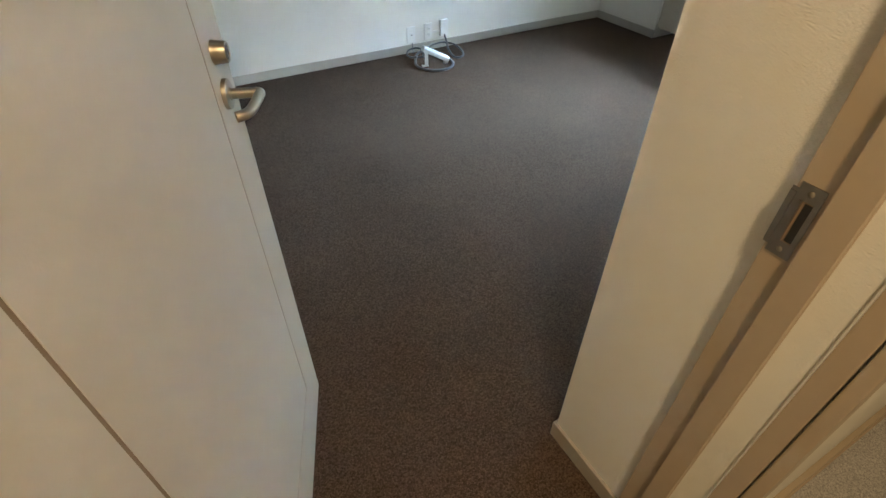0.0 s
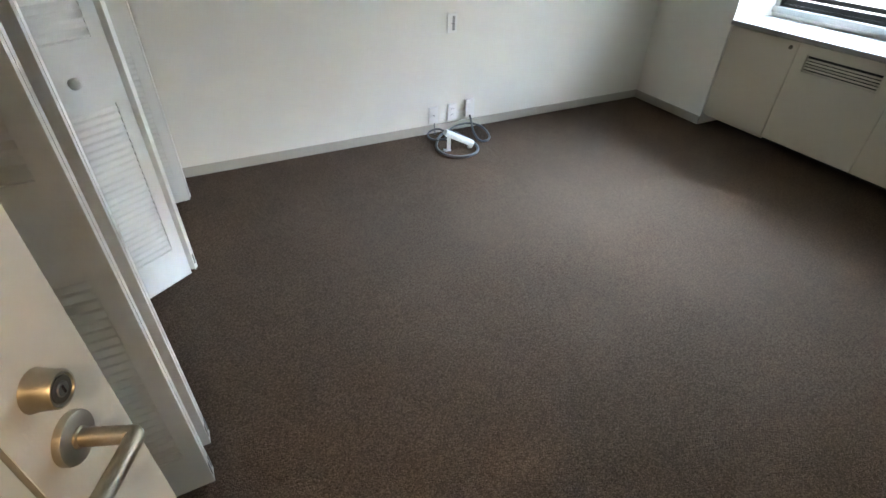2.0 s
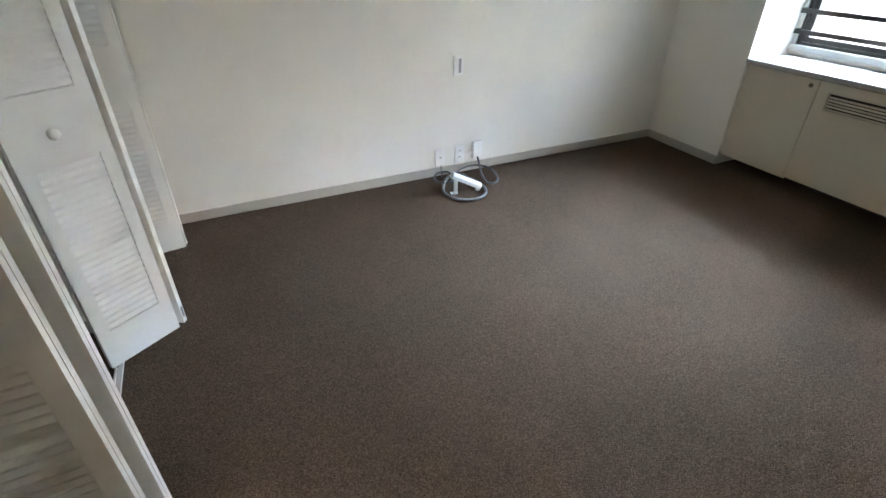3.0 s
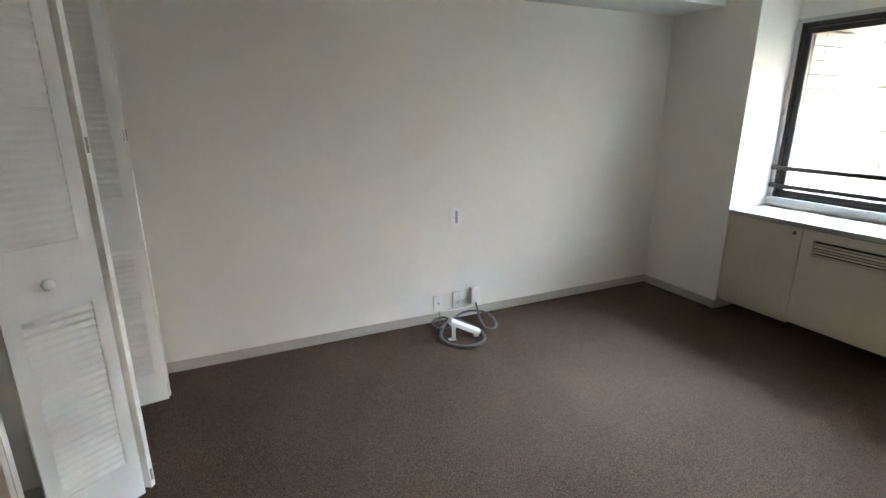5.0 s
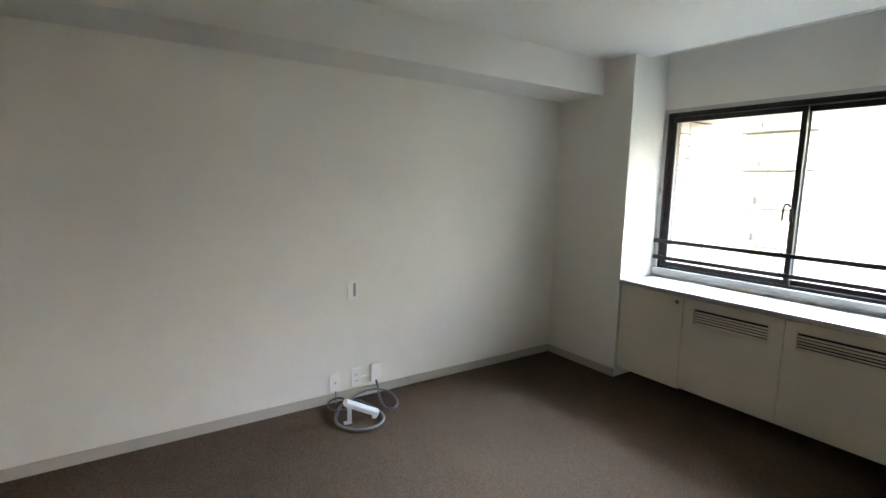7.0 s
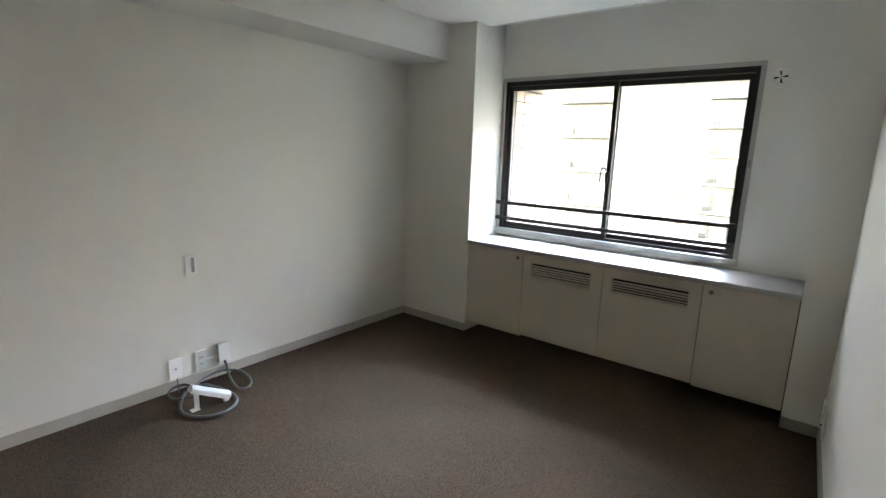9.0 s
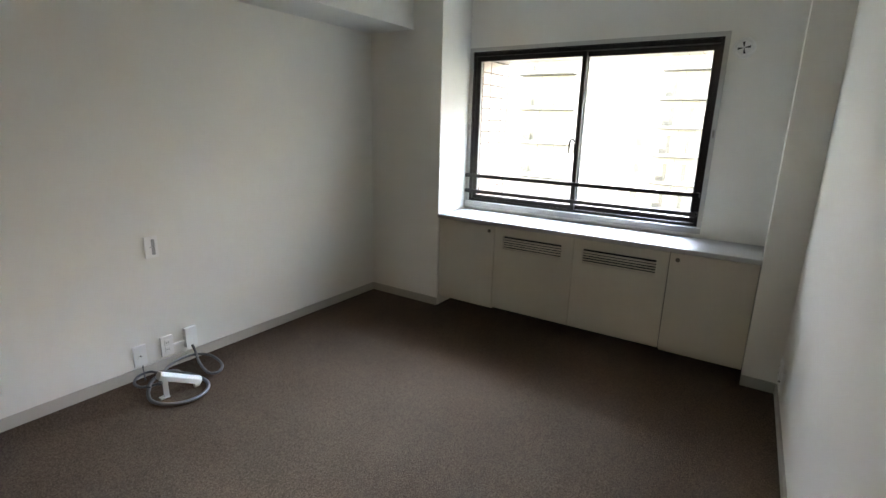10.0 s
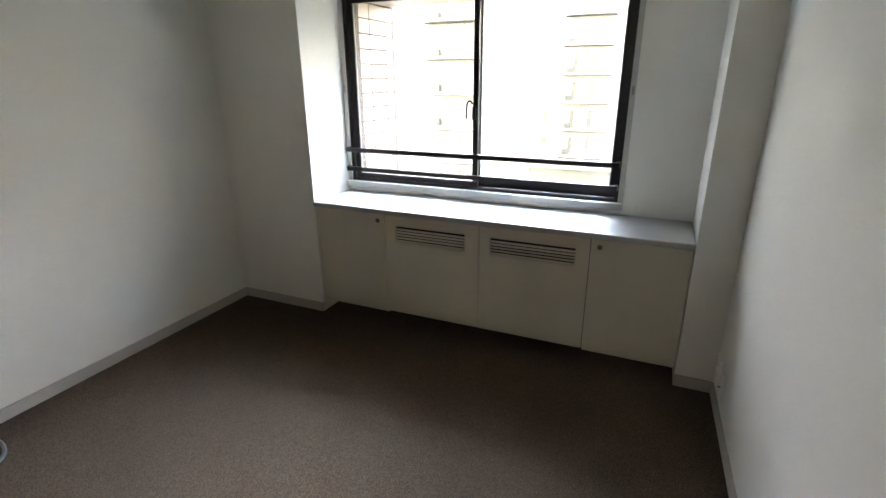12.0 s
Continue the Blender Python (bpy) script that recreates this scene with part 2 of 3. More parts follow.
structure("closet_partition", boxes((-4.50, -3.92, -0.865, -0.785, 0, 2.5), (-4.50, -3.945, -2.025, -1.955, 0, 2.5), (-4.50, -4.04, -2.68, -2.60, 0, 2.5)), PAPER, "white partitions between the closets")
structure("closet_back", boxes((-4.62, -4.50, -3.53, 0.0, 0, 2.5)), PAPER, "white back wall of the closets")
structure("ceiling", boxes((-4.7, 0.17, -3.53, 0.12, H, 2.5)), CEILING, "off-white papered ceiling")
structure("ceiling_recess", boxes((0.17, 0.52, -3.53, 0.12, 2.46, 2.62)), CEILING, "raised ceiling strip over the window")
structure("ceiling_edge", boxes((0.162, 0.178, -2.818, -0.676, H - 0.006, 2.46), bevel=0.002), TRIM, "painted edge strip of the ceiling")
structure("beam", boxes((-3.875, 0.0, -0.417, 0.0, 2.10, H)), CEILING, "off-white papered ceiling beam along the wall")
structure("wall_hall", boxes((-5.2, -1.4, -5.3, -5.2, 0, 2.5), (-5.3, -5.2, -5.2, -3.53, 0, 2.5), (-1.4, -1.3, -5.2, -3.53, 0, 2.5), (-5.2, -4.62, -3.53, -3.28, 0, 2.5)), PAPER, "papered hall walls")
structure("ceiling_hall", boxes((-5.3, -1.3, -5.3, -3.53, H, 2.5)), CEILING, "hall ceiling")

BB = 0.062


def baseboard(x0, x1, y0, y1):
    structure("baseboard", boxes((x0, x1, y0, y1, 0, BB), bevel=0.0015), BASEBOARD, "greige vinyl baseboard at the foot of the wall")


baseboard(-3.875, 0.0, -0.009, 0.0)
baseboard(-0.009, 0.0, -0.676, -0.009)
baseboard(-0.009, 0.0, -2.986, -2.818)
structure("baseboard", skewed(-3.03, -0.009, None, -3.079, -2.986, 0, BB, 0.009), BASEBOARD, "greige vinyl baseboard at the foot of the wall")
baseboard(-3.039, -3.03, -3.340, -3.079)
baseboard(-4.49, -3.92, -0.874, -0.865)
baseboard(-4.50, -4.491, -1.955, -0.874)
structure("baseboard_hall", boxes((-2.98, -1.4, -3.544, -3.53, 0.045, 0.085), (-2.98, -1.4, -3.539, -3.53, 0.038, 0.045), (-2.98, -1.4, -3.550, -3.53, 0.0, 0.038), bevel=0.0015), JAMB, "beige grooved baseboard in the hall")

# ---- window and outside ----
WX = 0.40


def window():
    w = structure("window_1", boxes((WX - 0.012, WX, -2.458, -0.681, 1.977, 2.004), (WX - 0.012, WX, -2.458, -2.431, 0.819, 1.977),
                                    (WX - 0.012, WX, -0.708, -0.681, 0.819, 1.977), bevel=0.002), SILL, "pale grey painted casing round a sliding window")
    part("sill_board", boxes((WX - 0.03, WX, -2.458, -0.681, 0.781, 0.819), bevel=0.003), SILL, w)
    part("window_reveal", boxes((WX, 0.52, -2.431, -0.708, 1.969, 1.979), (WX, 0.52, -2.431, -0.708, 0.809, 0.819), (WX, 0.52, -2.440, -2.431, 0.809, 1.979), (WX, 0.52, -0.708, -0.691, 0.809, 1.979)), BRONZE, w)
    part("window_frame", boxes((WX + 0.004, WX + 0.09, -2.429, -0.710, 1.944, 1.971), (WX + 0.004, WX + 0.09, -2.429, -0.710, 0.821, 0.835),
                               (WX + 0.004, WX + 0.09, -2.429, -2.407, 0.835, 1.944), (WX + 0.004, WX + 0.09, -0.730, -0.710, 0.835, 1.944),
                               (WX + 0.004, WX + 0.010, -2.407, -0.730, 0.835, 0.841), bevel=0.0015), BRONZE, w, "dark bronze aluminium frame")
    for name, x, y0, y1 in (("window_sash", 0.020, -1.597, -0.731), ("window_sash", 0.056, -2.406, -1.567)):
        a, b, z0, z1, s = WX + x, WX + x + 0.03, 0.836, 1.943, 0.030
        sash = part(name, boxes((a, b, y0, y1, z0, z0 + 0.034), (a, b, y0, y1, z1 - 0.034, z1), (a, b, y0, y0 + s, z0 + 0.034, z1 - 0.034), (a, b, y1 - s, y1, z0 + 0.034, z1 - 0.034), bevel=0.0015), BRONZE, w)
        pane = part("pane", boxes((a + 0.012, a + 0.017, y0 + s - 0.005, y1 - s + 0.005, z0 + 0.029, z1 - 0.029)), GLASS, sash, "clear glass")
        pane.visible_shadow = False
        part("gasket", boxes((a + 0.008, a + 0.021, y0 + s, y0 + s + 0.006, z0 + 0.034, z1 - 0.034), (a + 0.008, a + 0.021, y1 - s - 0.006, y1 - s, z0 + 0.034, z1 - 0.034)), GREY_PLASTIC, sash)
    lock = part("window_latch", boxes((WX + 0.002, WX + 0.021, -1.583, -1.565, 1.239, 1.319), bevel=0.003), BRONZE, w)
    part("latch_lever", tube(smooth_line([(WX + 0.0, -1.570, 1.329), (WX - 0.012, -1.558, 1.347), (WX - 0.016, -1.543, 1.337), (WX - 0.014, -1.537, 1.299), (WX - 0.012, -1.535, 1.244)]), 0.006, 10), BRONZE, lock, smooth=50)
    for y in (-0.695, -2.445):
        part("curtain_hook_plate", boxes((WX - 0.018, WX - 0.012, y - 0.006, y + 0.006, 1.389, 1.434), bevel=0.002), STEEL, w)


def guard_rail():
    t = thing("window_guard", "two dark flat metal bars across the foot of the window", "window guard", pose(WX - 0.045, -1.565, 0.0))
    for z in (1.030, 0.905):
        part("bar", boxes((-0.006, 0.006, -0.858, 0.868, z - 0.014, z + 0.014), bevel=0.002), BRONZE, t)
    for y in (-0.85, 0.0, 0.86):
        for z in (1.030, 0.905):
            part("bracket", boxes((0.006, 0.034 if y else 0.05, y - 0.010, y + 0.010, z - 0.016, z + 0.016), bevel=0.002), BRONZE, t)


window()
guard_rail()

# Unseen ground, coloured pale and warm to bounce light up through the window.
structure("ground", boxes((-400, 900, -700, 700, -9.3, -9.0)), BOUNCE_GROUND, "unseen ground far below, pale and warm to bounce light upward")
structure("outer_wall", boxes((0.52, 0.64, -7.0, -2.47, -9, 4.0), (0.52, 0.64, -0.67, 3.0, -9, 4.0), (0.52, 0.64, -2.47, -0.67, -9, 0.81), (0.52, 0.64, -2.47, -0.67, 2.02, 4.0)), GROUT, "tiled outer wall")
wing = structure("wing_wall", boxes((0.64, 1.16, -0.645, -0.35, -9, 1.971)), GROUT, "tiled wing wall beside the window")
soffit = structure("soffit", boxes((0.64, 1.13, -6.0, -0.35, 1.971, 2.3)), GROUT, "tiled underside of the slab over the window")


# ---- the apartment blocks opposite ----
def apartment_block(x, y0, y1, base, balcony_y, half, windows):
    """Storeys of one balcony column with a curved slab, railing, window and laundry rail."""
    t = thing("apartment_building", "cream apartment block with a column of rounded balconies", "building", pose(x, 0, -9.0), "apartment blocks opposite")
    step, storeys = 3.0, 6
    top = base + storeys * step
    part("wall", boxes((0.0, 9.0, y0, y1, 0, top)), CONCRETE, t)
    part("roof", boxes((-0.4, 9.4, y0 - 0.4, y1 + 0.4, top, top + 0.5)), CONCRETE, t)
    front = [(0.0, -half), (-1.1, -half), (-1.4, -half * 0.6), (-1.55, 0.0), (-1.4, half * 0.6), (-1.1, half), (0.0, half)]

    def plate_of(z0, z1, grow):
        bm = bmesh.new()
        lo = [bm.verts.new((xx - (grow if xx else 0), yy * (1 + grow / half), z0)) for xx, yy in front]
        hi = [bm.verts.new((v.co.x, v.co.y, z1)) for v in lo]
        bm.faces.new(lo)
        bm.faces.new(hi)
        for i in range(len(front)):
            j = (i + 1) % len(front)
            bm.faces.new((lo[i], lo[j], hi[j], hi[i]))
        bmesh.ops.recalc_face_normals(bm, faces=bm.faces[:])
        return bm

    slab = to_mesh("balcony", plate_of(0.0, 0.22, 0.0), CONCRETE)
    # Added strip along the slab's foot, coloured dark as its shadow line.
    shade_strip = to_mesh("slab_shade_strip", plate_of(-0.10, 0.0, 0.03), SLAB_SHADE)
    bm = bmesh.new()
    line = front[1:-1]
    for (xa, ya), (xb, yb) in zip(line, line[1:]):
        d = math.atan2(yb - ya, xb - xa)
        ln = math.hypot(xb - xa, yb - ya)
        m = Matrix.Translation((xa + 0.05, ya, 0)) @ Matrix.Rotation(d, 4, "Z")
        for k in range(int(ln / 0.14)):
            box_into(bm, k * 0.14, k * 0.14 + 0.02, -0.012, 0.012, 0.22, 1.2, m)
        box_into(bm, 0, ln, -0.03, 0.03, 1.2, 1.26, m)
    rail = to_mesh("railing", bm, RAILING)
    pane = to_mesh("pane", boxes((-0.03, 0.03, -0.8, 0.8, 0.3, 2.2)), FACADE_PANE)
    frame_m = to_mesh("window_frame", boxes((-0.07, 0.0, -0.9, -0.8, 0.24, 2.3), (-0.07, 0.0, 0.8, 0.9, 0.24, 2.3), (-0.07, 0.0, -0.03, 0.03, 0.3, 2.2), (-0.07, 0.0, -0.8, 0.8, 2.2, 2.3)), CONCRETE)
    cloth = to_mesh("curtain", boxes((-0.035, -0.031, -0.78, 0.35, 0.32, 2.18)), CONCRETE)
    pole = to_mesh("laundry_rail", boxes((-0.9, -0.86, -half * 0.7, half * 0.4, 2.2, 2.24), (-0.9, -0.86, -half * 0.5, -half * 0.5 + 0.04, 2.24, 2.9), (-0.9, -0.86, 0.3, 0.34, 2.24, 2.9)), RAILING)
    unit = to_mesh("outdoor_unit", boxes((-0.4, -0.1, half * 0.55, half * 0.55 + 0.75, 0.22, 0.8), bevel=0.02), RAILING)
    small = to_mesh("pane", boxes((-0.03, 0.03, -0.35, 0.35, 1.0, 2.0)), FACADE_PANE)
    small_frame = to_mesh("window_frame", boxes((-0.06, 0.0, -0.42, -0.35, 0.93, 2.07), (-0.06, 0.0, 0.35, 0.42, 0.93, 2.07), (-0.06, 0.0, -0.35, 0.35, 0.93, 1.0), (-0.06, 0.0, -0.35, 0.35, 2.0, 2.07)), CONCRETE)
    for s in range(storeys):
        z = base + s * step
        balcony = part("balcony", slab, CONCRETE, t, m=pose(0, balcony_y, z))
        part("slab_shade_strip", shade_strip, SLAB_SHADE, balcony)
        part("railing", rail, RAILING, balcony)
        part("laundry_rail", pole, RAILING, balcony)
        part("outdoor_unit", unit, RAILING, balcony)
        for yy in (-half * 0.45, half * 0.3):
            w = part("window", frame_m, CONCRETE, t, m=pose(0, balcony_y + yy, z))
            part("pane", pane, FACADE_PANE, w)
            part("curtain", cloth, CONCRETE, w)
        for yy in windows:
            w = part("window", small_frame, CONCRETE, t, m=pose(0, yy, z))
            part("pane", small, FACADE_PANE, w)


apartment_block(41.0, 10.2, 34.0, -0.05, 15.1, 2.5, (11.5,))
apartment_block(57.0, -60.0, 16.0, 1.6, 5.8, 2.6, (10.2,))


# ---- cabinets, counter and vents under the window ----
CX = 0.012
Z0, Z1 = 0.096, 0.714
EDGES = (-0.678, -1.167, -1.760, -2.350, -2.816)


def door_cabinet(y1, y0, knob_y):
    t = thing("window_cabinet", "pale grey painted cabinet with a round lock under the counter", "cabinet", pose(CX, (y0 + y1) / 2, 0), "cabinets under the window")
    w = (y1 - y0) / 2
    # Carcass and plinth are near black: shade of door gaps and toe-kick.
    part("carcass", boxes((0.030, 0.36, -w + 0.001, w - 0.001, 0.090, 0.714)), DARK, t)
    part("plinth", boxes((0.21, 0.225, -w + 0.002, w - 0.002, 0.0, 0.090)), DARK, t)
    part("bottom_rail", boxes((0.020, 0.029, -w + 0.004, w - 0.004, 0.076, 0.090)), CABINET, t)
    d = part("door", boxes((0.0, 0.018, -w + 0.003, w - 0.003, Z0, Z1), bevel=0.0018), CABINET, t)
    k = part("lock", lathe([(0.0, 0.014), (0.006, 0.014), (0.0085, 0.012), (0.0095, 0.004), (0.0125, 0.002), (0.013, 0.0)], 24), LOCK, d, "round steel cam lock", smooth=40,
             m=pose(0.0, knob_y - (y0 + y1) / 2, 0.676, 0, -90, 0))


def vent_cabinet(y1, y0, v1, v0, tilts):
    c = (y0 + y1) / 2
    t = thing("vent_cabinet", "pale grey painted cabinet with slatted air outlet under the counter", "cabinet", pose(CX, c, 0), "cabinets under the window")
    w = (y1 - y0) / 2
    a, b, z0, z1 = v0 - c, v1 - c, 0.558, 0.656
    # Shade behind the panels, under them and in the outlet is painted near black.
    part("carcass", boxes((0.030, 0.36, -w + 0.002, w - 0.002, 0.090, 0.50), (0.12, 0.36, -w + 0.002, w - 0.002, 0.50, 0.714)), DARK, t)
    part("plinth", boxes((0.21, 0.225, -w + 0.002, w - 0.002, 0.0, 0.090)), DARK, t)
    part("front_panel", boxes((0, 0.018, -w + 0.002, w - 0.002, Z0, z0), (0, 0.018, -w + 0.002, w - 0.002, z1, Z1),
                              (0, 0.018, -w + 0.002, a, z0, z1), (0, 0.018, b, w - 0.002, z0, z1)), CABINET, t)
    part("duct", boxes((0.085, 0.09, a, b, z0, z1), (0.018, 0.085, a, b, z0 - 0.004, z0), (0.018, 0.085, a, b, z1, z1 + 0.004)), DARK, t)
    part("outlet_frame", boxes((-0.0035, 0.0, a - 0.009, b + 0.009, z0 - 0.009, z0), (-0.0035, 0.0, a - 0.009, b + 0.009, z1, z1 + 0.006),
                               (-0.0035, 0.0, a - 0.009, a, z0, z1), (-0.0035, 0.0, b, b + 0.009, z0, z1), bevel=0.0008), CABINET, t)
    pitch = (z1 - 0.012 - z0) / len(tilts)
    for i, tilt in enumerate(tilts):
        part("slat", boxes((-0.0012, 0.0012, a + 0.002, b - 0.002, -pitch * 0.34, pitch * 0.34), bevel=0.0006, segments=1), CABINET, t,
             m=pose(0.009, 0, z0 + pitch * (i + 0.42), 0, tilt, 0))


door_cabinet(EDGES[0], EDGES[1], -1.120)
vent_cabinet(EDGES[1], EDGES[2], -1.238, -1.676, (52, 30, 44, 24, 30))
vent_cabinet(EDGES[2], EDGES[3], -1.822, -2.280, (38, 58, 60, 34, 22))
door_cabinet(EDGES[3], EDGES[4], -2.396)
counter = thing("counter", "white laminate window counter with rounded edge on grey cabinets", "counter", pose(0.0, -1.747, 0.717))
part("worktop", boxes((-0.016, 0.399, -1.070, 1.070, 0.006, 0.037), bevel=0.008, segments=3), COUNTER, counter, smooth=40)
# Near-black strip paints the shaded gap between cabinets and worktop.
part("shade_gap_strip", boxes((0.034, 0.06, -1.066, 1.066, -0.002, 0.006)), DARK, counter)


# ---- switch, sockets, molding, cable ----
def plate(name, x, z, kind, m=None):
    t = thing(name, {"switch": "white wall switch plate with a grey rocker", "tv": "white wall plate with one aerial socket", "power": "white double power socket plate",
                     "blank": "white deep cable outlet box on the wall"}[kind], "wall switch" if kind == "switch" else "wall socket", m if m is not None else pose(x, -0.0005, z))
    deep = 0.030 if kind == "blank" else 0.011
    part("plate", boxes((-0.035, 0.035, -deep, 0.0, -0.06, 0.06), bevel=0.003), PLASTIC, t)
    if kind == "switch":
        part("inner_frame", boxes((-0.019, 0.019, -deep - 0.002, -deep, -0.046, 0.046), bevel=0.001), PLASTIC, t)
        part("rocker", boxes((-0.002, 0.016, -deep - 0.005, -deep - 0.002, 0.002, 0.043), bevel=0.001), GREY_PLASTIC, t)
        part("rocker", boxes((-0.002, 0.016, -deep - 0.005, -deep - 0.002, -0.043, -0.002), bevel=0.001), GREY_PLASTIC, t)
        part("indicator", boxes((-0.012, 0.012, -deep - 0.006, -deep - 0.005, -0.0012, 0.0012)), DARK, t)
    if kind == "power":
        for z2 in (0.022, -0.022):
            insert = part("outlet", boxes((-0.015, 0.015, -deep - 0.003, -deep, z2 - 0.018, z2 + 0.018), bevel=0.002), PLASTIC, t)
            for dx in (-0.0063, 0.0063):
                part("slot", boxes((dx - 0.0013, dx + 0.0013, -deep - 0.0036, -deep - 0.002, z2 - 0.005, z2 + 0.005)), DARK, insert)
    if kind == "tv":
        part("insert", boxes((-0.012, 0.012, -deep - 0.002, -deep, -0.02, 0.02), bevel=0.001), PLASTIC, t)
        part("connector", lathe([(0.0, 0.012), (0.003, 0.012), (0.004, 0.010), (0.0045, 0.0)], 14), STEEL, t, smooth=40, m=pose(0, -deep - 0.001, 0, 90))
    for z2 in (0.0,) if kind == "blank" else ():
        part("cover_line", boxes((-0.036, 0.036, -0.006, -0.005, -0.061, 0.061)), GREY_PLASTIC, t)


plate("light_switch", -1.828, 0.735, "switch")
plate("wall_socket", -1.958, 0.135, "tv")
plate("wall_socket", -1.808, 0.140, "power")
plate("cable_outlet", -1.672, 0.153, "blank")
plate("wall_socket", 0, 0, "power", pose(-0.085, -2.9968, 0.185, 0, 0, 181.6))
plate("wall_socket", 0, 0, "tv", pose(-0.225, -3.0008, 0.175, 0, 0, 181.6))

molding = thing("cable_molding", "short white plastic cable molding between two wall plates", "cable cover", pose(-1.740, -0.001, 0.130))
part("cover", boxes((-0.034, 0.034, -0.012, 0, -0.008, 0.008), bevel=0.003), PLASTIC, molding)

cable = thing("cable", "grey coiled electric cable lying on the carpet below the sockets", "cable", pose(-1.9, -0.22, 0))
ring = []
for i in range(40):
    a = 2.3 + i / 39 * 2 * math.pi * 1.02
    ring.append((0.140 * math.cos(a) - 0.020, 0.150 * math.sin(a) - 0.092, 0.012 + 0.040 * max(0.0, math.sin(a)) ** 2 + (0.010 if i > 30 else 0)))
part("coil", tube(smooth_line(ring, 3), 0.0092, 12), CABLE, cable, "thick grey cable coil", smooth=60)
part("lead", tube(smooth_line([(0.228, 0.192, 0.100), (0.225, 0.160, 0.070), (0.190, 0.060, 0.035), (0.178, -0.040, 0.012), (0.212, -0.078, 0.010), (0.268, -0.040, 0.012), (0.292, 0.040, 0.022), (0.268, 0.115, 0.044), (0.185, 0.150, 0.060),
                               (0.073, 0.130, 0.062), (-0.020, 0.060, 0.058), (-0.075, -0.010, 0.040)]), 0.0074, 10), CABLE, cable, smooth=60)
part("loop", tube(smooth_line([(-0.030, 0.050, 0.062), (-0.045, 0.140, 0.056), (-0.100, 0.160, 0.046), (-0.138, 0.135, 0.028), (-0.125, 0.090, 0.014), (-0.080, 0.055, 0.018), (-0.045, 0.020, 0.030)]), 0.0068, 10), CABLE, cable, smooth=60)
part("thin_lead", tube(smooth_line([(-0.056, 0.200, 0.078), (-0.057, 0.196, 0.060), (-0.066, 0.170, 0.040), (-0.082, 0.130, 0.026)]), 0.0036, 8), CABLE, cable, smooth=60)

arm = thing("cable_cover", "white plastic cable cover with bent leg standing on brown carpet", "cable cover", pose(-1.995, -0.300, 0, 0, 0, -7))


def slanted(x0, z0, x1, z1, w, h):
    """A channel whose middle line runs from (x0, z0) to (x1, z1)."""
    d = math.hypot(x1 - x0, z1 - z0)
    m = Matrix.Translation((x0, 0, z0)) @ Matrix.Rotation(-math.atan2(z1 - z0, x1 - x0), 4, "Y")
    bm = bmesh.new()
    prof = [(-w, -h), (w, -h), (w, h * 0.35), (w * 0.55, h), (-w * 0.55, h), (-w, h * 0.35)]
    ends = [[bm.verts.new(m @ Vector((x, y, z))) for y, z in prof] for x in (0, d)]
    for i in range(6):
        j = (i + 1) % 6
        bm.faces.new((ends[0][i], ends[0][j], ends[1][j], ends[1][i]))
    bm.faces.new(ends[0])
    bm.faces.new(ends[1])
    bmesh.ops.recalc_face_normals(bm, faces=bm.faces[:])
    bmesh.ops.bevel(bm, geom=bm.edges[:], offset=0.0015, segments=2, affect="EDGES")
    return bm


part("channel", slanted(-0.014, 0.130, 0.188, 0.026, 0.026, 0.019), DULL_PLASTIC, arm)
part("leg", boxes((-0.004, 0.022, -0.018, -0.012, 0.006, 0.118), bevel=0.001), DULL_PLASTIC, arm)
part("foot", boxes((-0.022, 0.024, -0.024, 0.006, 0.0, 0.007), bevel=0.002), DULL_PLASTIC, arm)
part("end_foot", boxes((0.152, 0.178, -0.020, 0.004, 0.0, 0.028), bevel=0.002), DULL_PLASTIC, arm)

# ---- round air inlet ----
vent = thing("air_vent", "round white wall air vent with four wedge slots", "vent", pose(WX, -2.535, 1.905, 0, -90, 0))
part("rim", lathe([(0.0, 0.004), (0.040, 0.004), (0.044, 0.012), (0.052, 0.013), (0.058, 0.008), (0.060, 0.0)], 40), PLASTIC, vent, smooth=35)
part("disc", lathe([(0.0, 0.016), (0.030, 0.0155), (0.038, 0.013), (0.040, 0.005)], 36), PLASTIC, vent, smooth=35)
for q in range(4):
    bm = bmesh.new()
    p = [(0.004, -0.0015), (0.033, -0.0065), (0.033, 0.0065), (0.004, 0.0015)]
    lo = [bm.verts.new((x, y, 0.012)) for x, y in p]
    hi = [bm.verts.new((x, y, 0.0168)) for x, y in p]
    bm.faces.new(lo)
    bm.faces.new(hi)
    for i in range(4):
        bm.faces.new((lo[i], lo[(i + 1) % 4], hi[(i + 1) % 4], hi[i]))
    bmesh.ops.recalc_face_normals(bm, faces=bm.faces[:])
    part("slot", bm, DARK, vent, m=pose(0, 0, 0, 0, 0, 90 * q + 8))


# ---- louvred bifold doors ----
PW, PT, PZ0, PZ1 = 0.285, 0.022, 0.016, 2.035
_shared = {}


